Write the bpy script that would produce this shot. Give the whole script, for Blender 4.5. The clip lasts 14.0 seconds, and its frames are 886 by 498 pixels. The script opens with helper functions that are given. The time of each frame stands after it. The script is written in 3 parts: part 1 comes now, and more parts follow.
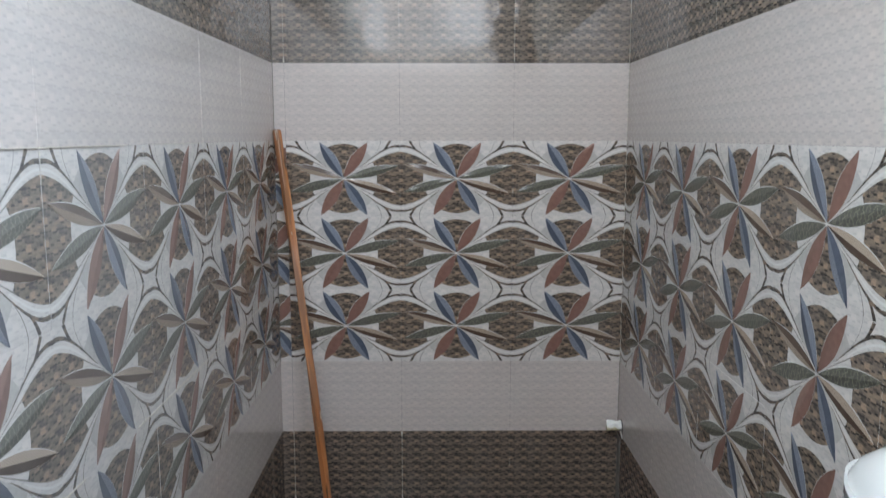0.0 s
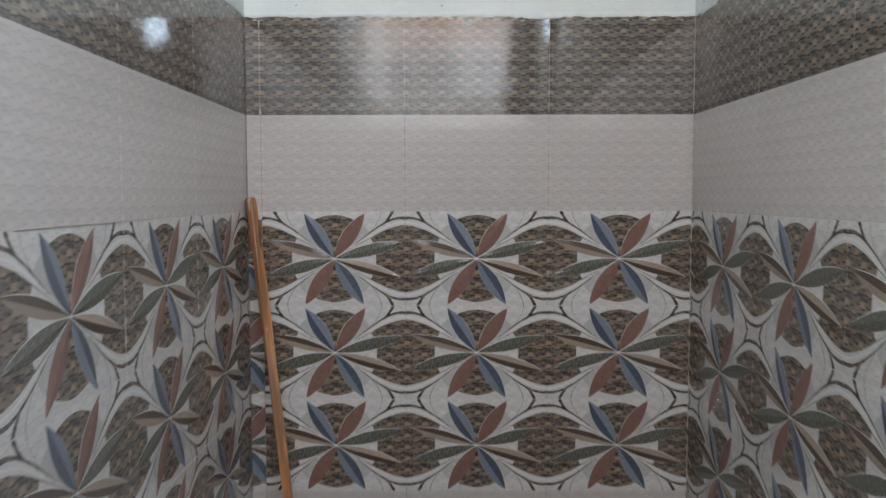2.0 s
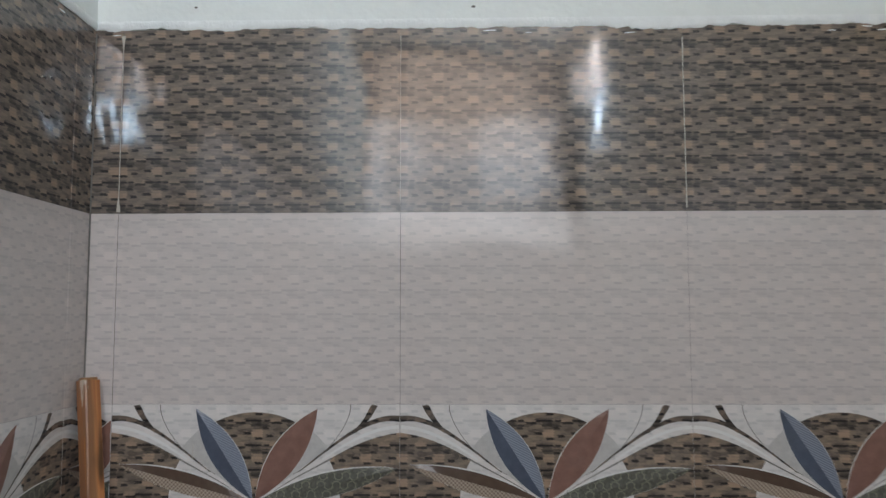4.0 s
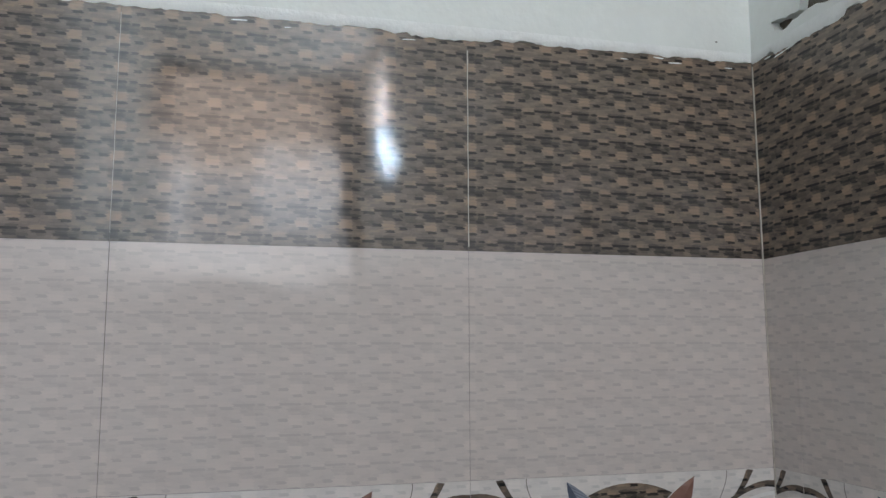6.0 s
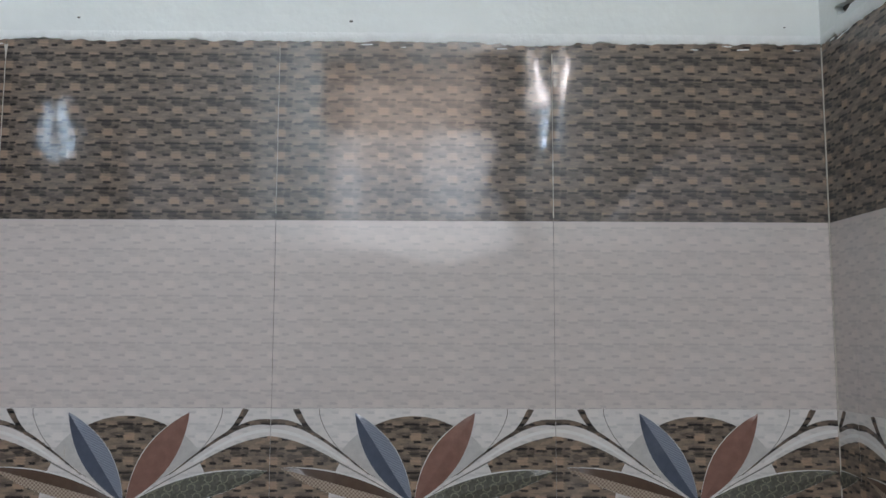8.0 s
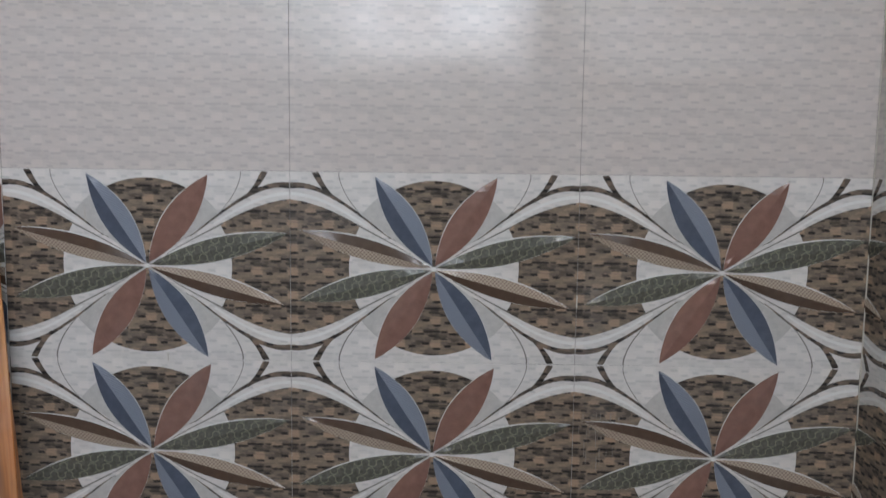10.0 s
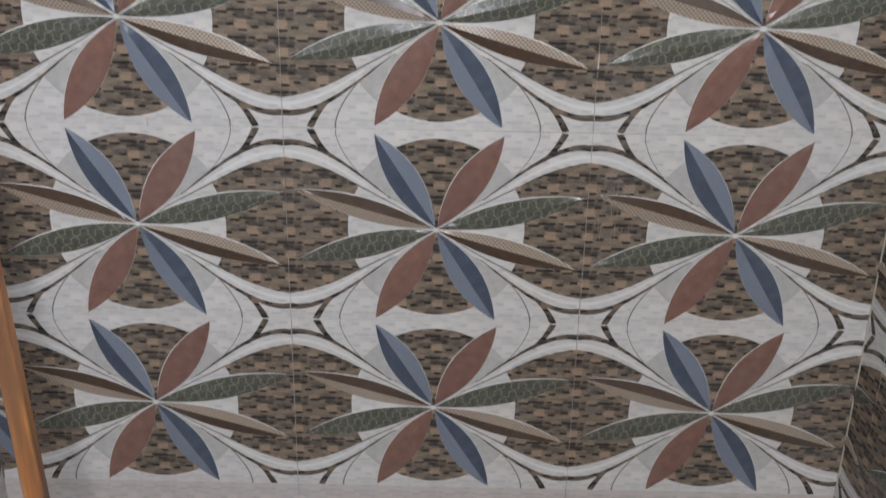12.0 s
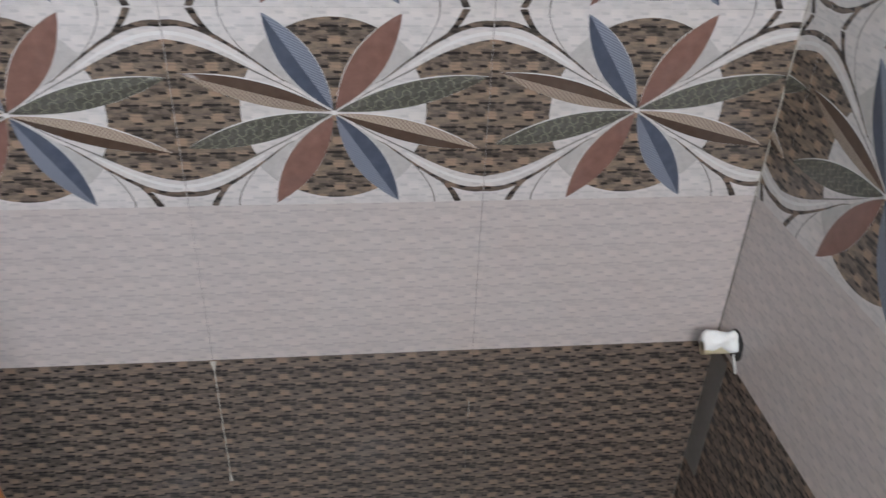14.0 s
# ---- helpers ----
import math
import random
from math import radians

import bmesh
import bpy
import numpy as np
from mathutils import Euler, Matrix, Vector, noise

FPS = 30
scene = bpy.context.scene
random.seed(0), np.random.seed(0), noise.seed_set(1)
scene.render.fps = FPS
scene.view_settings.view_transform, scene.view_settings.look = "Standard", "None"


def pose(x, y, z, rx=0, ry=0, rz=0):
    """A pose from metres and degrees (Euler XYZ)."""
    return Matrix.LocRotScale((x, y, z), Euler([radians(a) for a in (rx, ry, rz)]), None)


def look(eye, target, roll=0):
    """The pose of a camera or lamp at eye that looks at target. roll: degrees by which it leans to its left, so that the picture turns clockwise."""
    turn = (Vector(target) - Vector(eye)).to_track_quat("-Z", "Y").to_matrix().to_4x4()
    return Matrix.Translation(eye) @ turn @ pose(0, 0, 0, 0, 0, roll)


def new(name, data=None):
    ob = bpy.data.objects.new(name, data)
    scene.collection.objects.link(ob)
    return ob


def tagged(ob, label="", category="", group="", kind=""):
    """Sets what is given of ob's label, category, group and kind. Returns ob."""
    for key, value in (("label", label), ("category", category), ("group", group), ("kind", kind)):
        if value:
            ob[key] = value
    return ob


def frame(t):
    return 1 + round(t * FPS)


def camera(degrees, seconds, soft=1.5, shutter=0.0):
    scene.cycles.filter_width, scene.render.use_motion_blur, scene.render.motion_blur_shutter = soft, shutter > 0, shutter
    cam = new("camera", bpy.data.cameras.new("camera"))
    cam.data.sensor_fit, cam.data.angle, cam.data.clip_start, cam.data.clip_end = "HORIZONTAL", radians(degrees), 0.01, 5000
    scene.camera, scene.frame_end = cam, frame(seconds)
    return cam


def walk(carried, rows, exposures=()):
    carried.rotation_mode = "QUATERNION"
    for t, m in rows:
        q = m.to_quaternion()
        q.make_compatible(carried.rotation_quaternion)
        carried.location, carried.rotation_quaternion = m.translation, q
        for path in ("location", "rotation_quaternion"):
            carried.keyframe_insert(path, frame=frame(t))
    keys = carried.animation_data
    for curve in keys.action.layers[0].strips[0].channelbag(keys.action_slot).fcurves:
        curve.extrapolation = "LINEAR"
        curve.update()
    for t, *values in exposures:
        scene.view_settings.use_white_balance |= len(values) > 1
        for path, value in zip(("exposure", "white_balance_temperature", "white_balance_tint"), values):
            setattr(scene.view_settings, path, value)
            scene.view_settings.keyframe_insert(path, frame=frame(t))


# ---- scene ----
cam = camera(58.8, 14.0, 1.4, 0.4)
PATH = [
    (0, (0.594, -3.141, 1.579), (0.611, -1.161, 1.294), -0.0),
    (0.5, (0.593, -3.148, 1.597), (0.598, -1.157, 1.41), -0.2),
    (0.8, (0.595, -3.091, 1.596), (0.597, -1.098, 1.426), -0.1),
    (1, (0.6, -3.075, 1.587), (0.593, -1.082, 1.422), -0.2),
    (1.5, (0.595, -2.802, 1.585), (0.583, -0.809, 1.422), -0.1),
    (2, (0.574, -2.474, 1.609), (0.57, -0.479, 1.473), -0.1),
    (2.5, (0.619, -2.14, 1.634), (0.611, -0.14, 1.613), -0.5),
    (2.7, (0.631, -1.971, 1.645), (0.585, 0.028, 1.693), -0.5),
    (4.8, (0.501, -1.05, 1.706), (0.482, 0.926, 2.012), 0.6),
    (5, (0.523, -1.029, 1.677), (0.674, 0.932, 2.043), 0.3),
    (5.5, (0.601, -1.019, 1.739), (0.996, 0.927, 1.978), -0.0),
    (5.8, (0.619, -1.015, 1.708), (1.065, 0.912, 2.002), -0.3),
    (6, (0.618, -1.009, 1.727), (1.089, 0.918, 1.984), -0.2),
    (6.5, (0.64, -1.101, 1.694), (0.838, 0.866, 1.998), -0.0),
    (7, (0.703, -1.224, 1.695), (0.767, 0.754, 1.983), -0.3),
    (7.2, (0.704, -1.257, 1.698), (0.766, 0.723, 1.972), -0.2),
    (9.3, (0.708, -1.267, 1.589), (0.666, 0.733, 1.588), 0.5),
    (9.5, (0.704, -1.256, 1.572), (0.67, 0.743, 1.523), 0.5),
    (10, (0.702, -1.222, 1.571), (0.681, 0.767, 1.361), 0.7),
    (10.5, (0.697, -1.179, 1.547), (0.68, 0.795, 1.229), 0.8),
    (11, (0.696, -1.162, 1.522), (0.67, 0.792, 1.095), 0.9),
    (11.5, (0.692, -1.149, 1.475), (0.672, 0.786, 0.97), 0.9),
    (12, (0.69, -1.139, 1.441), (0.683, 0.767, 0.836), 1.1),
    (12.5, (0.697, -1.139, 1.386), (0.701, 0.728, 0.671), 1.2),
    (13, (0.703, -1.129, 1.33), (0.719, 0.685, 0.49), 1.3),
    (13.5, (0.71, -1.103, 1.27), (0.748, 0.628, 0.269), 1.4),
    (14, (0.708, -1.077, 1.247), (0.915, 0.609, 0.191), 2.2),
]
EXPOSURES = [(0, 0.65, 8340, 21), (0.5, 0.19, 8440, 22), (1.5, 0.15, 8690, 23), (2.5, 0.41, 8780, 23), (5, 0.01, 8680, 23), (6, 0.22, 8620, 23), (7, 0.1, 8470, 23), (9.5, 0.44, 8420, 23), (11, 0.67, 8480, 24), (12, 0.85, 8630, 24), (12.5, 0.87, 8580, 24), (14, 1.22, 8430, 26)]
walk(cam, [(t, look(eye, target, roll)) for t, eye, target, roll in PATH], EXPOSURES)

# ---- world and daylight ----
world = bpy.data.worlds.new("sky")
scene.world = world
world.use_nodes = True
wn = world.node_tree
sky = wn.nodes.new("ShaderNodeTexSky")
sky.sky_type, sky.sun_disc, sky.sun_elevation, sky.sun_rotation = "NISHITA", False, radians(40), radians(200)
wn.links.new(sky.outputs["Color"], wn.nodes["Background"].inputs["Color"])
wn.nodes["Background"].inputs["Strength"].default_value = 0.1

# a high opening in the rear wall and a window in the right wall let the daylight in
REAR = -3.75
LEFT, RIGHT, TOP, CEIL, GROUND = -0.046, 1.3515, 2.16, 3.45, -0.12
VENT = (-0.04, 1.17, 2.15, 3.40)
WINDOW = (-3.50, -2.88, 2.66, 3.32)
PANES = ((-3.30, -2.88, 2.66, 2.99), (-3.50, -3.08, 3.02, 3.32))  # the two lights of the window


def sky_lamp(name, eye, ahead, wide, high, watts, colour):
    data = bpy.data.lights.new(name, "AREA")
    data.shape, data.size, data.size_y, data.energy, data.color = "RECTANGLE", wide, high, watts, colour
    ob = new(name, data)
    ob.matrix_world = look(eye, Vector(eye) + Vector(ahead))
    return ob


for (y0, y1, z0, z1), watts, colour in zip(PANES, (67, 28), ((0.44, 0.75, 1.09), (0.68, 0.80, 0.96))):
    sky_lamp("daylight_window", (RIGHT + 0.06, (y0 + y1) / 2, (z0 + z1) / 2), (-1, 0, 0), y1 - y0, z1 - z0, watts, colour)
# open sky shows low in the rear opening, brightest towards its ends, and the paler underside of a roof over it
BLUE_SKY, PALE_ROOF = (0.66, 0.92, 1.22), (0.94, 0.95, 0.98)
for x0, x1, z0, z1, watts, colour, back in (
    (VENT[0], VENT[1], VENT[2], 2.92, 8.0, BLUE_SKY, 0.03),
    (VENT[0] + 0.10, VENT[1] - 0.10, VENT[2] + 0.10, 2.80, 2.2, BLUE_SKY, 0.05),
    (0.64, VENT[1] - 0.03, 2.42, 2.98, 2.2, BLUE_SKY, 0.07),
    (VENT[0] + 0.03, 0.20, 2.34, 3.00, 0.9, BLUE_SKY, 0.07),
    (VENT[0], VENT[1], 2.70, VENT[3], 4.8, PALE_ROOF, 0.04),
    (VENT[0] + 0.14, VENT[1] - 0.14, 2.86, VENT[3], 3.2, PALE_ROOF, 0.06),
):
    sky_lamp("daylight_vent", ((x0 + x1) / 2, REAR - back, (z0 + z1) / 2), (0, 1, 0), x1 - x0, z1 - z0, watts, colour)

# ---- materials ----


class Graph:
    """A small helper to write node trees."""

    def __init__(self, tree):
        self.t = tree

    def node(self, kind, **inputs):
        n = self.t.nodes.new(kind)
        for k, v in inputs.items():
            self.put(n.inputs[int(k[1:]) if k[0] == "i" and k[1:].isdigit() else k.replace("_", " ")], v)
        return n

    def put(self, socket, v):
        if hasattr(v, "is_output"):
            self.t.links.new(v, socket)
        else:
            socket.default_value = v

    def math(self, op, a, b=0.0, c=0.0):
        n = self.node("ShaderNodeMath", i0=a, i1=b, i2=c)
        n.operation = op
        return n.outputs[0]

    def mix(self, f, a, b):
        n = self.t.nodes.new("ShaderNodeMix")
        n.data_type = "RGBA"
        for k, v in ((0, f), (6, a), (7, b)):
            self.put(n.inputs[k], v)
        return n.outputs[2]

    def blend(self, f, a, b):
        n = self.t.nodes.new("ShaderNodeMix")
        for k, v in ((0, f), (2, a), (3, b)):
            self.put(n.inputs[k], v)
        return n.outputs[0]

    def within(self, x, lo, hi, soft):
        """One between lo and hi, with a soft edge."""
        d = self.math("ABSOLUTE", self.math("SUBTRACT", x, (lo + hi) / 2))
        n = self.node("ShaderNodeMath", i0=d, i1=-1 / soft, i2=(hi - lo) / 2 / soft + 0.5)
        n.operation, n.use_clamp = "MULTIPLY_ADD", True
        return n.outputs[0]

    def ramp(self, f, stops, mode="LINEAR"):
        n = self.node("ShaderNodeValToRGB", Fac=f)
        n.color_ramp.interpolation = mode
        e = n.color_ramp.elements
        while len(e) < len(stops):
            e.new(0.5)
        for el, (p, c) in zip(e, stops):
            el.position, el.color = p, (*c, 1)
        return n.outputs[0]

    def noise(self, vec, scale, detail=3.0, rough=0.55):
        n = self.node("ShaderNodeTexNoise", Vector=vec, Scale=scale, Detail=detail, Roughness=rough)
        return n.outputs[0]


def material(name):
    m = bpy.data.materials.new(name)
    m.use_nodes = True
    g = Graph(m.node_tree)
    return m, g, m.node_tree.nodes["Principled BSDF"]


def plain(name, colour, rough=0.5, metal=0.0, vary=0.25, scale=30.0, bump=0.0, bump_scale=200.0):
    m, g, b = material(name)
    co = g.node("ShaderNodeTexCoord").outputs["Object"]
    f = g.math("ADD", g.math("MULTIPLY", g.noise(co, scale), 0.7), g.math("MULTIPLY", g.noise(co, scale * 9), 0.3))
    lo, hi = [c * (1 - vary) for c in colour], [min(1, c * (1 + vary)) for c in colour]
    g.put(b.inputs["Base Color"], g.ramp(f, [(0.3, lo), (0.7, hi)]))
    b.inputs["Roughness"].default_value, b.inputs["Metallic"].default_value = rough, metal
    if bump:
        n = g.node("ShaderNodeBump", Height=g.noise(co, bump_scale), Strength=0.6, Distance=bump)
        g.put(b.inputs["Normal"], n.outputs[0])
    return m


# the ledge-stone print: one repeat is an eighth of a tile each way
CELL_W, CELL_H = 0.45 / 8, 0.30 / 8
COURSES = [  # height of each course's foot and head, then where its stones end and their tone
    (0.000, 0.040, ((0.25, 0.66), (0.50, 0.55), (0.75, 0.60), (1.0, 0.70))),
    (0.040, 0.140, ((0.20, 0.62), (0.45, 0.70), (0.60, 0.60), (0.81, 0.10), (1.0, 0.65))),
    (0.140, 0.250, ((0.10, 0.05), (0.35, 0.60), (0.53, 0.68), (0.82, 0.92), (0.92, 0.62), (1.0, 0.05))),
    (0.250, 0.360, ((0.08, 0.50), (0.29, 0.45), (0.50, 0.04), (0.82, 0.96), (1.0, 0.60))),
    (0.360, 0.470, ((0.10, 0.60), (0.34, 0.42), (0.53, 0.50), (0.82, 0.86), (1.0, 0.55))),
    (0.470, 0.575, ((0.33, 0.48), (0.55, 0.55), (0.80, 0.40), (0.97, 0.15), (1.0, 0.45))),
    (0.575, 0.675, ((0.30, 0.50), (0.48, 0.60), (0.78, 0.22), (1.0, 0.32))),
    (0.675, 0.775, ((0.05, 0.50), (0.34, 0.12), (0.50, 0.52), (0.76, 0.30), (1.0, 0.46))),
    (0.775, 0.860, ((0.32, 0.80), (0.79, 0.02), (0.84, 0.50), (1.0, 0.10))),
    (0.860, 0.940, ((0.32, 0.76), (0.79, 0.46), (1.0, 0.62))),
    (0.940, 1.000, ((0.25, 0.66), (0.50, 0.55), (0.75, 0.60), (1.0, 0.70))),
]


def stone_group():
    t = bpy.data.node_groups.new("ledge_stone_print", "ShaderNodeTree")
    t.interface.new_socket("Tone", in_out="OUTPUT", socket_type="NodeSocketFloat")
    for name in ("Across", "Up"):
        t.interface.new_socket(name, in_out="INPUT", socket_type="NodeSocketFloat")
    g = Graph(t)
    shift = g.node("NodeGroupInput").outputs
    uv = g.node("ShaderNodeUVMap").outputs[0]
    sep = g.node("ShaderNodeSeparateXYZ", Vector=uv)
    wob = g.math("MULTIPLY", g.math("SUBTRACT", g.noise(uv, 300.0, 2.0), 0.5), 0.10)
    wob2 = g.math("MULTIPLY", g.math("SUBTRACT", g.noise(uv, 240.0, 2.0), 0.5), 0.05)
    b = g.math("FRACT", g.math("ADD", g.math("MULTIPLY_ADD", sep.outputs[1], 1 / CELL_H, shift["Up"]), wob2))
    lean = g.math("MULTIPLY", g.math("SINE", g.math("MULTIPLY", b, 60.0)), 0.018)
    a = g.math("FRACT", g.math("ADD", g.math("MULTIPLY_ADD", sep.outputs[0], 1 / CELL_W, shift["Across"]), g.math("ADD", wob, lean)))
    tone = 0.5
    for b0, b1, stones in COURSES:
        course, a0 = 0.5, 0.0
        for a1, v in stones:
            course = g.blend(g.within(a, a0, a1, 0.03), course, v)
            a0 = a1
        tone = g.blend(g.within(b, b0, b1, 0.025), tone, course)
    cell = g.node("ShaderNodeTexVoronoi", Vector=g.node("ShaderNodeCombineXYZ", X=g.math("MULTIPLY", sep.outputs[0], 70.0), Y=g.math("MULTIPLY", sep.outputs[1], 250.0), Z=0.0).outputs[0], Scale=1.0)
    stone = g.math("MULTIPLY", g.math("SUBTRACT", g.node("ShaderNodeSeparateXYZ", Vector=cell.outputs["Color"]).outputs[0], 0.5), 0.26)
    tone = g.math("ADD", g.math("MULTIPLY_ADD", tone, 1.12, -0.08), stone)
    grain = g.math("MULTIPLY", g.math("SUBTRACT", g.noise(uv, 420.0, 4.0, 0.7), 0.5), 0.22)
    large = g.math("MULTIPLY", g.math("SUBTRACT", g.noise(uv, 11.0, 2.0), 0.5), 0.22)
    out = g.node("NodeGroupOutput")
    g.put(out.inputs[0], g.math("ADD", tone, g.math("ADD", grain, large)))
    return t


STONE = stone_group()


def glaze(name, rough=0.14):
    """A fired glaze: a smooth, gently wavy gloss with dull dusty patches. Returns the graph and the shader."""
    m, g, b = material(name)
    uv = g.node("ShaderNodeUVMap").outputs[0]
    geo = g.node("ShaderNodeNewGeometry").outputs["Position"]
    dust = g.ramp(g.noise(geo, 3.2, 4.0, 0.6), [(0.45, (rough,) * 3), (0.75, (rough + 0.09,) * 3)])
    g.put(b.inputs["Roughness"], dust)
    b.inputs["IOR"].default_value = 1.5
    b.inputs["Specular IOR Level"].default_value = 0.42
    wave = g.math("ADD", g.math("MULTIPLY", g.noise(geo, 9.0, 1.0), 1.0), g.math("MULTIPLY", g.noise(geo, 160.0, 2.0), 0.014))
    n = g.node("ShaderNodeBump", Height=wave, Strength=0.35, Distance=0.004)
    g.put(b.inputs["Normal"], n.outputs[0])
    stain = g.ramp(g.noise(geo, 4.5, 6.0, 0.62), [(0.52, (0, 0, 0)), (0.80, (0.16, 0.16, 0.16))])
    # grey mixed over both side walls' colour, most on the left one towards the rear
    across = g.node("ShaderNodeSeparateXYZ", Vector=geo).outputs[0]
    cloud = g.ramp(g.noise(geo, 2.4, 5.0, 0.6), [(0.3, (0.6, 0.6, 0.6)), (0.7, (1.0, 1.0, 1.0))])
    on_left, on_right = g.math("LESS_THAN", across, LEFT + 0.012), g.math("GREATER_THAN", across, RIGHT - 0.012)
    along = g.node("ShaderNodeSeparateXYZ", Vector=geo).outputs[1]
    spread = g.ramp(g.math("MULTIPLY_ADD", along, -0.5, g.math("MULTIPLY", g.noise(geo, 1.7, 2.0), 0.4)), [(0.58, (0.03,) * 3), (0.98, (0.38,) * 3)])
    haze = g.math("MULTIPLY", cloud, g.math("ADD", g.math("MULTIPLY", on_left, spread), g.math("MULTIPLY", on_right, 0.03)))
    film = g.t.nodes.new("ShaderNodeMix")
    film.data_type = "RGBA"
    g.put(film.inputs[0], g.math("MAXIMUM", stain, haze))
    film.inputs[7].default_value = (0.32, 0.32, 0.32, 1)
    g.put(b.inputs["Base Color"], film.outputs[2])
    return m, g, film.inputs[6], uv


def stone_glaze(name, stops, rough, across=0.60, up=0.48):
    m, g, b, uv = glaze(name, rough)
    grp = g.t.nodes.new("ShaderNodeGroup")
    grp.node_tree = STONE
    grp.inputs["Across"].default_value, grp.inputs["Up"].default_value = across, up
    g.put(b, g.ramp(grp.outputs[0], stops))
    return m


DARK = [(0.0, (0.030, 0.026, 0.025)), (0.25, (0.070, 0.058, 0.052)), (0.5, (0.150, 0.118, 0.098)), (0.75, (0.232, 0.170, 0.134)), (1.0, (0.318, 0.213, 0.160))]
LIGHT = [(0.0, (0.484, 0.432, 0.413)), (0.20, (0.525, 0.466, 0.443)), (0.50, (0.568, 0.502, 0.476)), (1.0, (0.626, 0.545, 0.511))]
dark_glaze = stone_glaze("brown_stone_glaze", DARK, 0.05)
light_glaze = stone_glaze("cream_stone_glaze", LIGHT, 0.06, 0.66, 0.10)
pearl_glaze = stone_glaze("pearl_stone_glaze", [(p, tuple(c * k for c, k in zip(col, (1.16, 1.23, 1.25)))) for p, col in LIGHT], 0.10)
mosaic_glaze = stone_glaze("mosaic_glaze", [(p, tuple(c * k for c, k in zip(col, (1.22, 1.19, 1.14)))) for p, col in DARK], 0.10)


def flat_glaze(name, colour, vary=0.12, rough=0.13):
    m, g, b, uv = glaze(name, rough)
    f = g.noise(uv, 60.0, 5.0, 0.65)
    g.put(b, g.ramp(f, [(0.3, [c * (1 - vary) for c in colour]), (0.7, [c * (1 + vary) for c in colour])]))
    return m


def stripe_glaze(name, lo, hi, pitch, dots=False):
    m, g, b, uv = glaze(name)
    sep = g.node("ShaderNodeSeparateXYZ", Vector=uv)
    u, v = sep.outputs[0], sep.outputs[1]
    if dots:
        p = g.math("SINE", g.math("MULTIPLY", u, 6.283 / pitch))
        q = g.math("SINE", g.math("MULTIPLY", v, 6.283 / pitch))
        f = g.math("MULTIPLY_ADD", g.math("MULTIPLY", p, q), 0.5, 0.5)
    else:
        f = g.math("MULTIPLY_ADD", g.math("SINE", g.math("MULTIPLY", g.math("ADD", v, g.math("MULTIPLY", u, 0.5)), 6.283 / pitch)), 0.5, 0.5)
    g.put(b, g.ramp(f, [(0.25, lo), (0.75, hi)]))
    return m


def curl_glaze(name, ground, line):
    m, g, b, uv = glaze(name)
    sep = g.node("ShaderNodeSeparateXYZ", Vector=uv)
    # rows of a looping line: round arches open below, then above, in turn
    wide, high, r0 = 0.0236, 0.0142, 0.0061
    y = g.math("DIVIDE", sep.outputs[1], high)
    row = g.math("FLOOR", y)
    x = g.math("ADD", g.math("DIVIDE", sep.outputs[0], wide), g.math("MULTIPLY", row, 0.36))
    half = g.math("MULTIPLY", x, 2.0)
    px = g.math("MULTIPLY", g.math("SUBTRACT", g.math("FRACT", half), 0.5), wide / 2)
    py = g.math("MULTIPLY", g.math("SUBTRACT", g.math("FRACT", y), 0.5), high)
    r = g.math("SQRT", g.math("ADD", g.math("MULTIPLY", px, px), g.math("MULTIPLY", py, py)))
    ring = g.math("COMPARE", r, r0, 0.00062)
    odd = g.math("MULTIPLY_ADD", g.math("FLOORED_MODULO", g.math("FLOOR", half), 2.0), 2.0, -1.0)
    gap = g.math("LESS_THAN", g.math("MULTIPLY", py, odd), 0.0040)
    grain = g.noise(uv, 200.0, 4.0)
    base = g.ramp(grain, [(0.3, [c * 0.75 for c in ground]), (0.7, [c * 1.3 for c in ground])])
    g.put(b, g.mix(g.math("MULTIPLY", ring, gap), base, (*line, 1)))
    return m


TILE_MATS = [
    pearl_glaze, mosaic_glaze, flat_glaze("grey_glaze", (0.50, 0.475, 0.455)), flat_glaze("blue_glaze", (0.082, 0.101, 0.138)),
    stripe_glaze("blue_ribbed_glaze", (0.150, 0.172, 0.220), (0.250, 0.280, 0.335), 0.0036),
    flat_glaze("russet_glaze", (0.250, 0.128, 0.102)), flat_glaze("umber_glaze", (0.102, 0.063, 0.046)),
    stripe_glaze("tan_dotted_glaze", (0.25, 0.175, 0.135), (0.48, 0.38, 0.305), 0.0062, True),
    curl_glaze("green_curl_glaze", (0.104, 0.102, 0.085), (0.225, 0.222, 0.165)),
    flat_glaze("white_glaze", (0.74, 0.72, 0.70), 0.04), flat_glaze("line_glaze", (0.20, 0.185, 0.17)),
    stone_glaze("inlay_stone_glaze", [(p, tuple(c * 0.80 for c in col)) for p, col in DARK], 0.13),
]
CREAM, MOSAIC, GREY, BLUE, RIBBED, RUSSET, UMBER, TAN, GREEN, WHITE, LINE, INLAY = range(12)

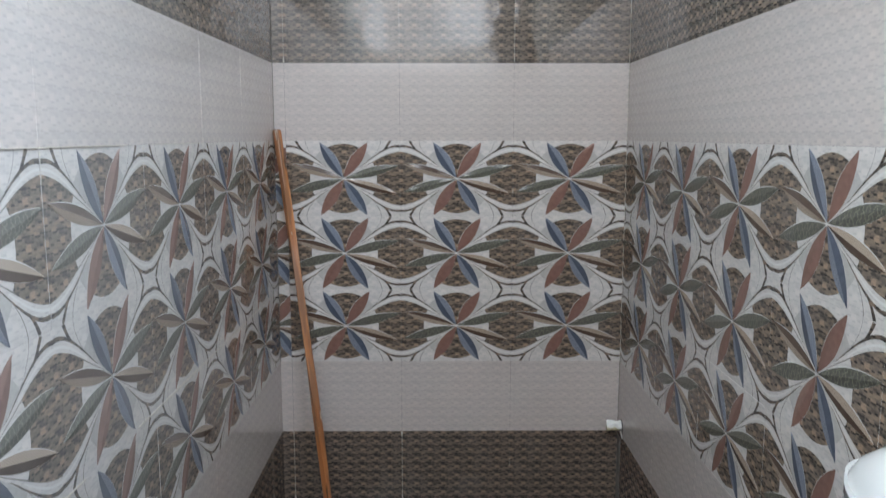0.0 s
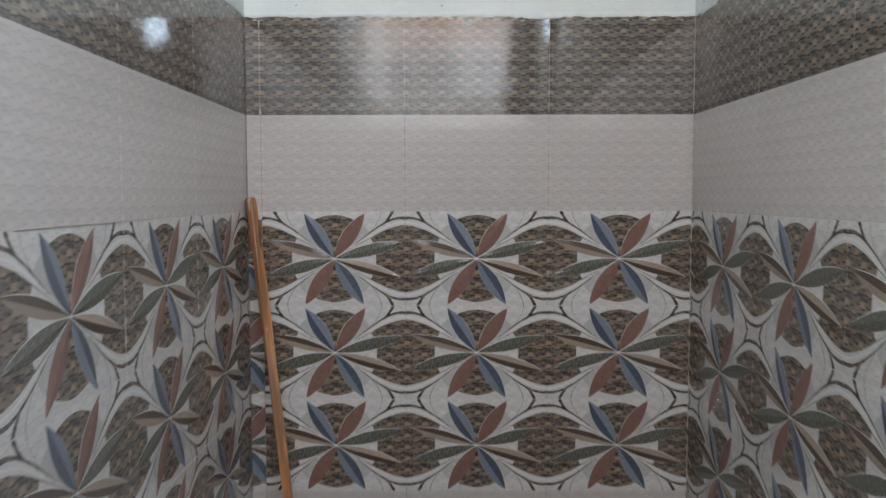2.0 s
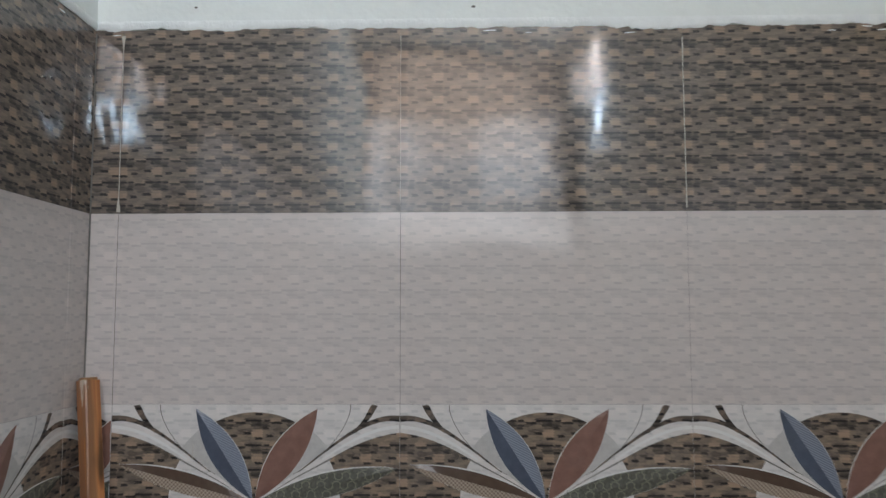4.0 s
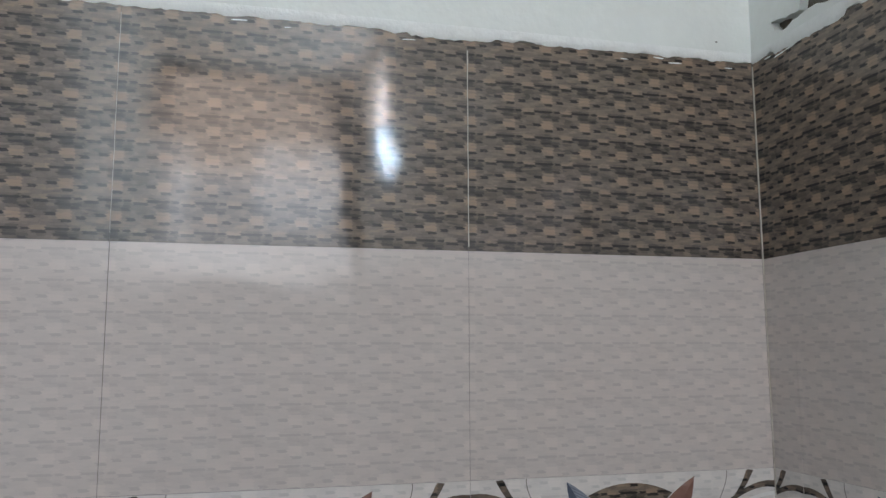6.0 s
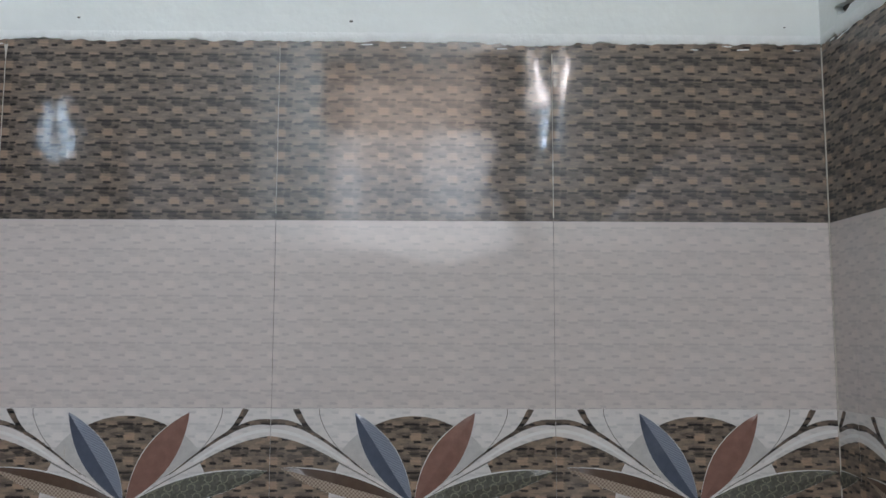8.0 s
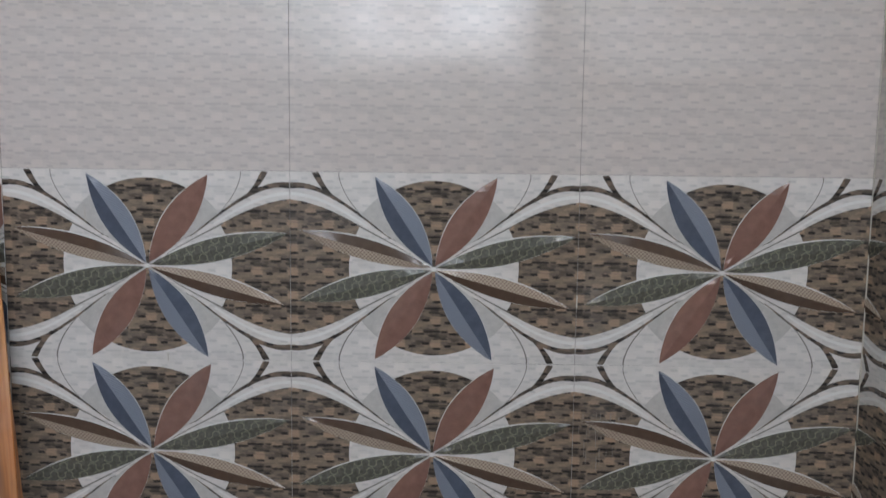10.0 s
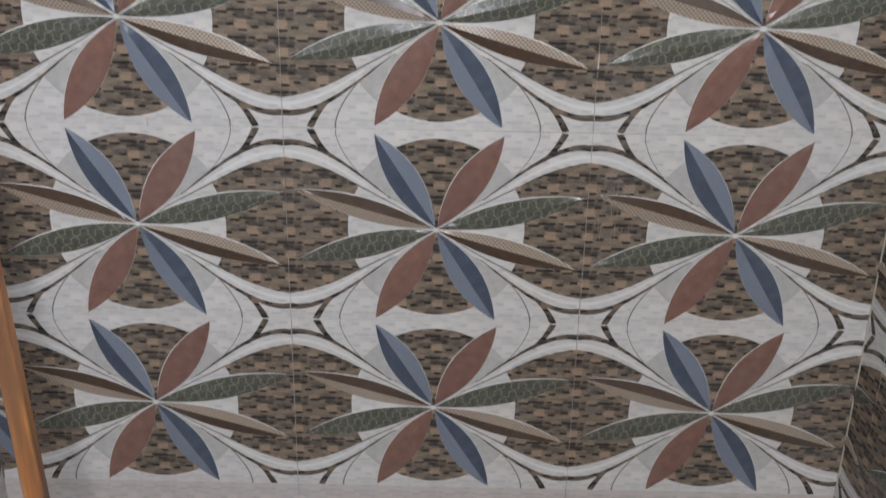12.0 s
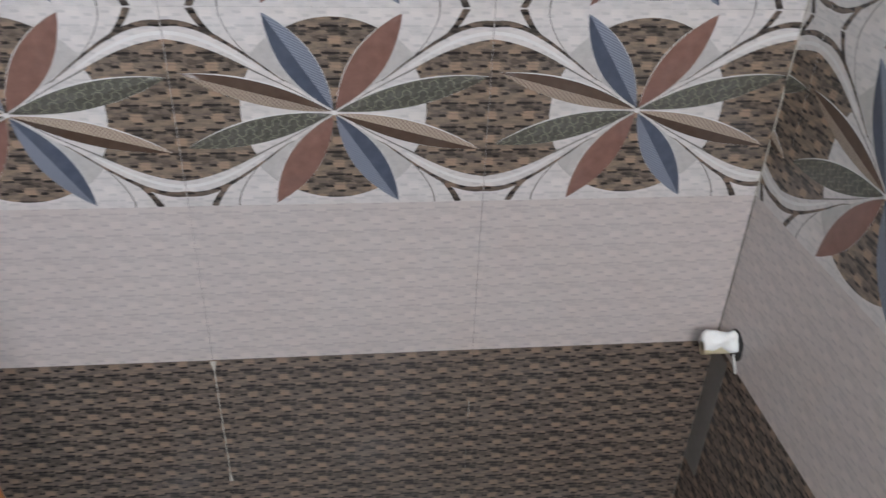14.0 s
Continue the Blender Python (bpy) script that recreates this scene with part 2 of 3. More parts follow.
paint = plain("white_wall_paint", (0.76, 0.79, 0.77), 0.6, vary=0.05, scale=6, bump=0.0015, bump_scale=60)
putty = plain("white_putty", (0.80, 0.82, 0.81), 0.7, vary=0.06, scale=40, bump=0.002, bump_scale=120)
cement = plain("grey_cement", (0.14, 0.125, 0.108), 0.9, vary=0.4, scale=25, bump=0.006, bump_scale=90)
grout = plain("pale_grout", (0.16, 0.145, 0.13), 0.85, vary=0.35, scale=18, bump=0.0008)
# for cement over the joints, and for the painted bright rims on the left wall
smear_and_glint = plain("white_cement_and_glint", (0.50, 0.455, 0.395), 0.8, vary=0.25, scale=60)
dried = plain("dried_splash", (0.27, 0.24, 0.215), 0.7, vary=0.3, scale=80)
corner_grey = plain("painted_grey_sheen", (0.165, 0.150, 0.140), 0.5, vary=0.2, scale=12)
floor_stone = plain("floor_tile_glaze", (0.06, 0.055, 0.05), 0.3, vary=0.3, scale=14)
brass = plain("brass", (0.62, 0.42, 0.16), 0.32, 1.0, vary=0.25, scale=90, bump=0.0006)
ceramic = plain("white_sanitary_ceramic", (0.82, 0.84, 0.84), 0.08, vary=0.02, scale=4)
plastic = plain("white_plastic", (0.83, 0.83, 0.80), 0.4, vary=0.05, scale=60, bump=0.002, bump_scale=90)
yellowed = plain("yellowed_plastic", (0.62, 0.55, 0.36), 0.5, vary=0.15, scale=60)
rubber = plain("dark_socket", (0.03, 0.03, 0.03), 0.8, vary=0.3)
dent = plain("dark_dent", (0.12, 0.11, 0.10), 0.9, vary=0.3)


def wood_material():
    m, g, b = material("orange_pine")
    co = g.node("ShaderNodeTexCoord").outputs["Object"]
    mp = g.node("ShaderNodeMapping", Vector=co)
    mp.inputs["Scale"].default_value = (60, 60, 2.2)
    f = g.noise(mp.outputs[0], 1.0, 5.0, 0.6)
    long = g.node("ShaderNodeMapping", Vector=co)
    long.inputs["Scale"].default_value = (30, 30, 3.2)
    blotch = g.noise(long.outputs[0], 1.0, 3.0)
    grain = g.ramp(f, [(0.3, (0.31, 0.098, 0.030)), (0.5, (0.52, 0.185, 0.065)), (0.72, (0.66, 0.31, 0.14))])
    g.put(b.inputs["Base Color"], g.mix(g.ramp(blotch, [(0.46, (0, 0, 0)), (0.56, (0.8, 0.8, 0.8))]), grain, (0.25, 0.115, 0.062, 1)))
    b.inputs["Roughness"].default_value = 0.38
    base = b.inputs["Base Color"].links[0].from_socket
    mp2 = g.node("ShaderNodeMapping", Vector=co)
    mp2.inputs["Scale"].default_value = (45, 45, 9)
    splash = g.ramp(g.noise(mp2.outputs[0], 1.0, 4.0, 0.6), [(0.66, (0, 0, 0)), (0.70, (0.75, 0.75, 0.75))])
    knots = g.ramp(g.noise(mp2.outputs[0], 0.45, 2.0), [(0.26, (1, 1, 1)), (0.32, (0, 0, 0))])
    g.put(b.inputs["Base Color"], g.mix(splash, g.mix(knots, base, (0.10, 0.045, 0.02, 1)), (0.62, 0.55, 0.46, 1)))
    n = g.node("ShaderNodeBump", Height=f, Strength=0.5, Distance=0.0015)
    g.put(b.inputs["Normal"], n.outputs[0])
    return m


pine = wood_material()
dent_wood = plain("sawn_pine", (0.30, 0.15, 0.07), 0.8, vary=0.4, scale=120, bump=0.002, bump_scale=300)

# ---- mesh helpers ----


def mesh_of(name, bm, mats):
    me = bpy.data.meshes.new(name)
    bmesh.ops.recalc_face_normals(bm, faces=bm.faces)
    bm.to_mesh(me)
    bm.free()
    for m in mats if isinstance(mats, (list, tuple)) else [mats]:
        me.materials.append(m)
    return me


def part(name, bm, mat, parent=None, label="", smooth=False):
    me = mesh_of(name, bm, mat)
    if smooth:
        me.shade_smooth()
    ob = new(name, me)
    ob.parent = parent
    if label:
        tagged(ob, label)
    return ob


def box(bm, x0, x1, y0, y1, z0, z1, bevel=0.0):
    r = bmesh.ops.create_cube(bm, size=1.0, matrix=Matrix.LocRotScale(((x0 + x1) / 2, (y0 + y1) / 2, (z0 + z1) / 2), None, (x1 - x0, y1 - y0, z1 - z0)))
    if bevel:
        edges = list({e for v in r["verts"] for e in v.link_edges})
        bmesh.ops.bevel(bm, geom=edges, offset=bevel, segments=2, affect="EDGES")
    return bm


# ---- the room: walls, floor, ceiling ----
THICK = 0.12


def wall(name, label, bm, mat=None):
    return tagged(part(name, bm, mat or paint), label, "wall", kind="structure")


FACE = 0.012  # the tiles stand this far before the wall's body
wall_back = wall("wall_back", "tiled bathroom wall with white painted plaster above", box(bmesh.new(), LEFT - THICK, RIGHT + THICK, FACE, FACE + THICK, GROUND, CEIL), cement)
wall_left = wall("wall_left", "tiled bathroom side wall with white painted plaster above", box(bmesh.new(), LEFT - FACE - THICK, LEFT - FACE, REAR, FACE, GROUND, CEIL), cement)
bm = bmesh.new()
for y0, y1, z0, z1 in ((REAR, WINDOW[0], GROUND, CEIL), (WINDOW[1], FACE, GROUND, CEIL), (WINDOW[0], WINDOW[1], GROUND, WINDOW[2]), (WINDOW[0], WINDOW[1], WINDOW[3], CEIL)):
    box(bm, RIGHT + FACE, RIGHT + FACE + THICK, y0, y1, z0, z1)
wall_right = wall("wall_right", "tiled bathroom side wall with broken plaster round a pipe", bm, cement)
floor = tagged(part("floor", box(bmesh.new(), LEFT - THICK, RIGHT + THICK, REAR - THICK, THICK, GROUND - 0.1, GROUND), floor_stone), "dull grey-brown bathroom floor", "floor", kind="structure")
ceiling = tagged(part("ceiling", box(bmesh.new(), LEFT - THICK, RIGHT + THICK, REAR - THICK, THICK, CEIL, CEIL + 0.1), paint), "plain white ceiling", "ceiling", kind="structure")

# rear wall with a high opening
bm = bmesh.new()
for x0, x1, z0, z1 in ((LEFT - THICK, RIGHT + THICK, GROUND, VENT[2]), (LEFT - THICK, RIGHT + THICK, VENT[3], CEIL), (LEFT - THICK, VENT[0], VENT[2], VENT[3]), (VENT[1], RIGHT + THICK, VENT[2], VENT[3])):
    box(bm, x0, x1, REAR - THICK, REAR, z0, z1)
rear_paint = plain("grey_plaster", (0.16, 0.15, 0.14), 0.8, vary=0.12, scale=5)
wall_rear = wall("wall_rear", "plain plastered wall with a high ventilator opening", bm, rear_paint)

# the boards and the bar that leave two lights of the side window open
window = new("window_1")
tagged(window, "high two-light side window with boarded corners", "window", kind="structure")
for name, y0, y1, z0, z1 in (("transom", WINDOW[0], WINDOW[1], 2.99, 3.02), ("board", WINDOW[0], -3.30, WINDOW[2], 2.99), ("board", -3.08, WINDOW[1], 3.02, WINDOW[3])):
    part(name, box(bmesh.new(), RIGHT + 0.02, RIGHT + 0.045, y0, y1, z0, z1, 0.002), rear_paint, window)

# frames of wall faces: u along the wall, v up, n into the room
ON_BACK = Matrix(((1, 0, 0, 0), (0, 0, -1, 0), (0, 1, 0, 0), (0, 0, 0, 1)))
ON_LEFT = Matrix(((0, 0, 1, LEFT), (1, 0, 0, 0), (0, 1, 0, 0), (0, 0, 0, 1)))
ON_RIGHT = Matrix(((0, 0, -1, RIGHT), (-1, 0, 0, 0), (0, 1, 0, 0), (0, 0, 0, 1)))


def slab(bm, u0, u1, v0, v1, n0, n1):
    return box(bm, u0, u1, v0, v1, n0, n1)


def layer(name, parent, m, mat, spans, n0, n1, label):
    bm = bmesh.new()
    for u0, u1, v0, v1 in spans:
        slab(bm, u0, u1, v0, v1, n0, n1)
    bm.transform(m)
    return part(name, bm, mat, parent, label)


SIDES = [(wall_back, ON_BACK, LEFT, RIGHT), (wall_left, ON_LEFT, REAR, 0.0), (wall_right, ON_RIGHT, 0.0, -REAR)]
for w, m, u0, u1 in SIDES:
    layer("grout_bed", w, m, grout, [(u0, u1, GROUND, TOP)], -0.0118, -0.0013, "pale cement grout")

# plaster coat above the tiles; on the right wall it is broken open round the pipe
for w, m, u0, u1 in SIDES[:2]:
    layer("plaster_coat", w, m, paint, [(u0, u1, TOP + 0.004, CEIL)], -0.0118, 0.002, "white painted plaster")


def broken_coat():
    rng = random.Random(5)
    outer = [(0.0, TOP + 0.004), (-REAR, TOP + 0.004), (-REAR, CEIL), (0.0, CEIL)]
    pane = [(-WINDOW[1], WINDOW[2]), (-WINDOW[0], WINDOW[2]), (-WINDOW[0], WINDOW[3]), (-WINDOW[1], WINDOW[3])]
    keys = HOLE
    loop = []
    for (ua, va), (ub, vb) in zip(keys, keys[1:] + keys[:1]):
        for k in range(3):
            f = k / 3
            loop.append((ua + (ub - ua) * f + rng.uniform(-0.002, 0.002), va + (vb - va) * f + rng.uniform(-0.002, 0.002)))
    bm = bmesh.new()
    edges = []
    for ring in (outer, pane, loop):
        vs = [bm.verts.new((u, v, 0.002)) for u, v in ring]
        edges += [bm.edges.new((a, b)) for a, b in zip(vs, vs[1:] + vs[:1])]
    bmesh.ops.triangle_fill(bm, edges=edges, use_beauty=True, use_dissolve=False)
    r = bmesh.ops.extrude_face_region(bm, geom=list(bm.faces))
    for v in r["geom"]:
        if isinstance(v, bmesh.types.BMVert):
            v.co.z = -0.0118
    bm.transform(ON_RIGHT)
    return part("plaster_coat", bm, paint, wall_right, "white painted plaster broken open to grey cement")


HOLE = [(0.052, 2.203), (0.085, 2.198), (0.112, 2.198), (0.122, 2.232), (0.135, 2.262), (0.19, 2.285), (0.25, 2.27), (0.27, 2.225), (0.235, 2.186), (0.188, 2.184), (0.145, 2.190), (0.109, 2.190), (0.083, 2.181), (0.06, 2.186)]
broken_coat()


def ragged_edge(w, m, u0, u1, seed):
    """Putty smeared unevenly over the upper rim of the tiles."""
    bm = bmesh.new()
    rng = random.Random(seed)
    n = int((u1 - u0) / 0.006)
    rows = []
    for k in range(n + 1):
        u = u0 + (u1 - u0) * k / n
        low = TOP - 0.001 + 0.004 * noise.noise((u * 9, seed, 0)) + 0.0035 * noise.noise((u * 37, seed, 3)) + rng.uniform(-0.0012, 0.0012)
        if noise.noise((u * 4, seed, 9)) > 0.42:
            low -= 0.005
        rows.append((bm.verts.new((u, low, 0.0008)), bm.verts.new((u, low + 0.006, 0.0035)), bm.verts.new((u, TOP + 0.014, 0.0026))))
    for a, b in zip(rows, rows[1:]):
        for i in range(2):
            bm.faces.new((a[i], b[i], b[i + 1], a[i + 1]))
    for k in range(int((u1 - u0) * 6)):
        u, v, r, slope = rng.uniform(u0, u1), TOP - rng.uniform(0.004, 0.012), rng.uniform(0.0015, 0.005), rng.uniform(-0.6, 0.6)
        bm.faces.new([bm.verts.new((u + r * 3.6 * math.cos(a) * rng.uniform(0.6, 1), v + r * (0.34 * math.sin(a) + 0.5 * math.cos(a) * slope) * rng.uniform(0.6, 1), 0.0014)) for a in [i * math.pi / 4 for i in range(8)]])
    bm.transform(m)
    return part("putty_edge", bm, putty, w, "ragged white putty along the tile edge", True)


for seed, (w, m, u0, u1) in enumerate(SIDES):
    ragged_edge(w, m, u0 + 0.001, u1 - 0.001, seed + 1)

# ---- the tiles ----
TW, TH, GAP, GAP_V = 0.45, 0.30, 0.0006, 0.0002


def lens(p, q, wl, wr, bend=0.0, n=14):
    """Edge, spine and edge of a leaf shape from p to q."""
    p, q = Vector(p), Vector(q)
    d = q - p
    side = Vector((-d.y, d.x)).normalized()
    a, s, b = [], [], []
    for k in range(n + 1):
        t = k / n
        w = math.sin(math.pi * t) ** 0.85
        c = p + d * t + side * bend * math.sin(math.pi * t)
        a.append(c + side * wl * w), s.append(c), b.append(c - side * wr * w)
    return a, s, b


class Print:
    """Flat and slightly raised shapes laid on a tile, in tile coordinates."""

    def __init__(self):
        self.bm = bmesh.new()

    def poly(self, pts, h, mat):
        f = self.bm.faces.new([self.bm.verts.new((x, y, h)) for x, y in pts])
        f.material_index = mat

    def strip(self, a, b, ha, hb, mat):
        va, vb = [self.bm.verts.new((x, y, ha)) for x, y in a], [self.bm.verts.new((x, y, hb)) for x, y in b]
        for k in range(len(va) - 1):
            pts = [va[k], va[k + 1], vb[k + 1], vb[k]]
            f = self.bm.faces.new(pts)
            f.material_index = mat

    def leaf(self, p, q, w, one, two, rim_l=0.0, rim_r=0.0, h=0.0008, bend=0.0):
        if rim_l or rim_r:
            a, s, b = lens(p, q, w + rim_l, w + rim_r, bend)
            self.strip(a, b, h - 0.0002, h - 0.0002, WHITE)
        a, s, b = lens(p, q, w, w, bend)
        self.strip(a, s, h, h + 0.0018, one)
        self.strip(s, b, h + 0.0018, h, two)


def curve_through(pts, n):
    u = np.array([p[0] for p in pts])
    v = np.array([p[1] for p in pts])
    s = np.linspace(0, 1, len(pts))
    fit_u, fit_v = np.polyfit(s, u, 3), np.polyfit(s, v, 3)
    return [(float(np.polyval(fit_u, k / n)), float(np.polyval(fit_v, k / n))) for k in range(n + 1)]


def ribbon(pr, pts, w0, w1, h, mat, sx, sy, n=12):
    c = curve_through(pts, n)
    a, b = [], []
    for k, (u, v) in enumerate(c):
        u2, v2 = c[min(k + 1, n)]
        u1, v1 = c[max(k - 1, 0)]
        d = Vector((u2 - u1, v2 - v1)).normalized()
        w = (w0 + (w1 - w0) * k / n) / 2
        a.append((sx * min(u - d.y * w, 0.2246), sy * min(v + d.x * w, 0.1494)))
        b.append((sx * min(u + d.y * w, 0.2246), sy * min(v - d.x * w, 0.1494)))
    pr.strip(a, b, h, h, mat)


def sector(r, deg0, deg1, n=14):
    return [(0, 0)] + [(r * math.cos(radians(deg0 + (deg1 - deg0) * k / n)), r * math.sin(radians(deg0 + (deg1 - deg0) * k / n))) for k in range(n + 1)]


def add_slab(bm, mat):
    """The glazed body of a tile, its face at zero, with eased edges."""
    hu, hv, e = TW / 2 - GAP / 2, TH / 2 - GAP_V / 2, 0.0001
    rings = []
    for du, n in ((0, -0.008), (0, -0.0005), (-e, 0.0)):
        rings.append([bm.verts.new((sx * (hu + du), sy * (hv + du), n)) for sx, sy in ((-1, -1), (1, -1), (1, 1), (-1, 1))])
    for a, b in zip(rings, rings[1:]):
        for k in range(4):
            bm.faces.new((a[k], a[(k + 1) % 4], b[(k + 1) % 4], b[k])).material_index = mat
    bm.faces.new(rings[2]).material_index = mat


def flower_bm():
    pr = Print()
    add_slab(pr.bm, CREAM)
    step = 0.00015
    for sx in (1, -1):
        band = curve_through([(0.05, 0.028), (0.09, 0.051), (0.125, 0.071), (0.175, 0.096), (0.2249, 0.1066)], 12)
        up = [(sx * min(u, 0.2246), v) for u, v in band]
        pr.strip(up, [(u, -v) for u, v in up], step, step, MOSAIC)
    for s in (0, 180):
        pr.poly(sector(0.133, s - 30, s + 30), 2 * step, CREAM)
    for s in (90, 270):
        pr.poly(sector(0.138, s - 36, s + 36), 2 * step, MOSAIC)
    for s in (46, 134, 226, 314):
        pr.poly(sector(0.141, s - 10, s + 10, 6), step, GREY)
    for sx in (1, -1):
        for sy in (1, -1):
            ribbon(pr, [(0.105, 0.066), (0.14, 0.088), (0.18, 0.107), (0.224, 0.1155)], 0.003, 0.0055, 2 * step, WHITE, sx, sy)
            ribbon(pr, [(0.068, 0.047), (0.107, 0.076), (0.14, 0.100), (0.168, 0.118), (0.2, 0.127), (0.224, 0.128)], 0.0014, 0.0095, 3 * step, INLAY, sx, sy)
            ribbon(pr, [(0.155, 0.108), (0.168, 0.121), (0.178, 0.135), (0.186, 0.1505)], 0.0050, 0.0105, 4 * step, INLAY, sx, sy, 8)
            ribbon(pr, [(0.06, 0.043), (0.106, 0.077), (0.133, 0.105), (0.147, 0.137), (0.148, 0.1492)], 0.0010, 0.0024 if sy < 0 else 0.0013, 3 * step, LINE, sx, sy)
            ribbon(pr, [(0.03, 0.018), (0.06, 0.036), (0.09, 0.052), (0.12, 0.068)], 0.001, 0.0026, 4 * step, LINE, sx, sy, 6)
    # leaves: green and brown to the sides, blue and russet up and down
    pr.leaf((0.004, 0.002), (0.222, 0.053), 0.0185, GREEN, GREEN, 0.0019, 0.0003)
    pr.leaf((-0.004, -0.002), (-0.212, -0.053), 0.0185, GREEN, GREEN, 0.0002, 0.0018)
    pr.leaf((-0.004, 0.002), (-0.211, 0.058), 0.0165, TAN, UMBER, 0.0002, 0.0020)
    pr.leaf((0.004, -0.002), (0.214, -0.060), 0.0165, TAN, UMBER, 0.0018, 0.0003)
    pr.leaf((-0.002, 0.005), (-0.092, 0.143), 0.0225, BLUE, RIBBED, 0.0003, 0.0006)
    pr.leaf((0.002, -0.005), (0.093, -0.145), 0.0225, BLUE, RIBBED, 0.0006, 0.0002)
    pr.leaf((0.002, 0.005), (0.097, 0.143), 0.0230, RUSSET, RUSSET, 0.0012, 0.0003)
    pr.leaf((-0.002, -0.005), (-0.092, -0.145), 0.0230, RUSSET, RUSSET, 0.0002, 0.0010)
    pr.poly([(0.004 * math.cos(k * math.pi / 5), 0.004 * math.sin(k * math.pi / 5)) for k in range(10)], 0.0021, WHITE)
    return pr.bm


def with_uv(bm, mats, name, cut=None):
    """Cut a tile to the span cut = (u0, u1) or (u0, u1, v0, v1), give it metre-sized UVs and make its mesh."""
    if cut:
        for axis, sign, at in ((0, -1, cut[0]), (0, 1, cut[1]), *(((1, -1, cut[2]), (1, 1, cut[3])) if len(cut) > 2 else ())):
            no = [0, 0, 0]
            no[axis] = sign
            co = [0, 0, 0]
            co[axis] = at
            bmesh.ops.bisect_plane(bm, geom=list(bm.verts) + list(bm.edges) + list(bm.faces), plane_co=co, plane_no=no, clear_outer=True)
    for f in bm.faces:
        if f.normal.z < 0 and abs(f.normal.z) > 0.3:
            f.normal_flip()
    layer_uv = bm.loops.layers.uv.new("UVMap")
    for f in bm.faces:
        for lp in f.loops:
            lp[layer_uv].uv = (lp.vert.co.x + 0.225, lp.vert.co.y + 0.15)
    me = bpy.data.meshes.new(name)
    bm.to_mesh(me)
    bm.free()
    for m in mats:
        me.materials.append(m)
    return me


def plain_bm():
    bm = bmesh.new()
    add_slab(bm, 0)
    return bm


def bowed_bm():
    """A tile that warped in the kiln: its face falls away by a millimetre towards both ends."""
    bm = bmesh.new()
    hu, hv, sag, n = TW / 2 - GAP / 2, TH / 2 - GAP_V / 2, 0.0014, 16
    face, skirt = [], []
    for k in range(n + 1):
        u = hu * (2 * k / n - 1)
        z = 0.0008 - sag * (u / hu) ** 2
        face.append([bm.verts.new((u, v, z)) for v in (-hv, hv)])
        skirt.append([bm.verts.new((u, v, w)) for v, w in ((-hv, -0.008), (-hv, z), (hv, z), (hv, -0.008))])
    for p, q in zip(face, face[1:]):
        bm.faces.new((p[0], q[0], q[1], p[1])).smooth = True
    for p, q in zip(skirt, skirt[1:]):
        for i in (0, 2):
            bm.faces.new((p[i], q[i], q[i + 1], p[i + 1]))
    bm.faces.new(skirt[0]), bm.faces.new(skirt[-1])
    bm.normal_update()
    return bm


ROWS_UP = [(-0.24, "dark"), (0.06, "dark"), (0.36, "light"), (0.66, "flower"), (0.96, "flower"), (1.26, "flower"), (1.56, "light"), (1.86, "dark")]
MAKE = {"bowed": (bowed_bm, [dark_glaze]), "dark": (plain_bm, [dark_glaze]), "light": (plain_bm, [light_glaze]), "flower": (flower_bm, TILE_MATS)}
NAMES = {"bowed": "wall_tile", "dark": "wall_tile", "light": "wall_tile", "flower": "flower_tile"}
mesh_bank = {}


def tile_mesh(kind, cut):
    key = (kind, cut)
    if key not in mesh_bank:
        build, mats = MAKE[kind]
        mesh_bank[key] = with_uv(build(), mats, NAMES[kind], cut)
    return mesh_bank[key]


tile_rng = random.Random(11)


def lay(w, m, columns):
    """columns: (left edge, u0, u1): the span of the wall, and the cut of the tile's own width that fills it."""
    for v0, sort in ROWS_UP:
        for left, cut in columns:
            kind = sort
            c = cut
            if v0 < 0:
                c = (*(cut or (-0.3, 0.3)), -0.03, 0.2)
            if w is wall_back and v0 == 1.86 and left > 0:
                kind = "bowed"
            me = tile_mesh(kind, c)
            ob = new(NAMES[kind], me)
            ob.parent = w
            tilt = Matrix() if v0 < 0.3 else pose(0, 0, tile_rng.uniform(-0.0003, 0.0003), tile_rng.gauss(0, 0.10), tile_rng.gauss(0, 0.10), tile_rng.gauss(0, 0.03))
            ob.matrix_basis = m @ pose(left, v0 + TH / 2, 0) @ tilt


back_cols = [(TW * k + TW / 2, None) for k in range(3)]
back_cols.append((-0.0695, (0.0235, 0.0690)))
lay(wall_back, ON_BACK, back_cols)
side_left = [(-0.735 - TW * k, None) for k in range(6)] + [(-0.285, None)]
side_left += [(-0.06 + 0.225, (-0.3, -0.1652)), (-0.735 - TW * 6, (-0.30 + 0.22, 0.3))]
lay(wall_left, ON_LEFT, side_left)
side_right = [(0.735 + TW * k, None) for k in range(6)] + [(0.285, None)]
side_right += [(0.06 - 0.225, (0.1652, 0.3)), (0.735 + TW * 6, (-0.3, 0.30 - 0.22))]
lay(wall_right, ON_RIGHT, side_right)

# ---- the wooden batten that leans in the corner ----


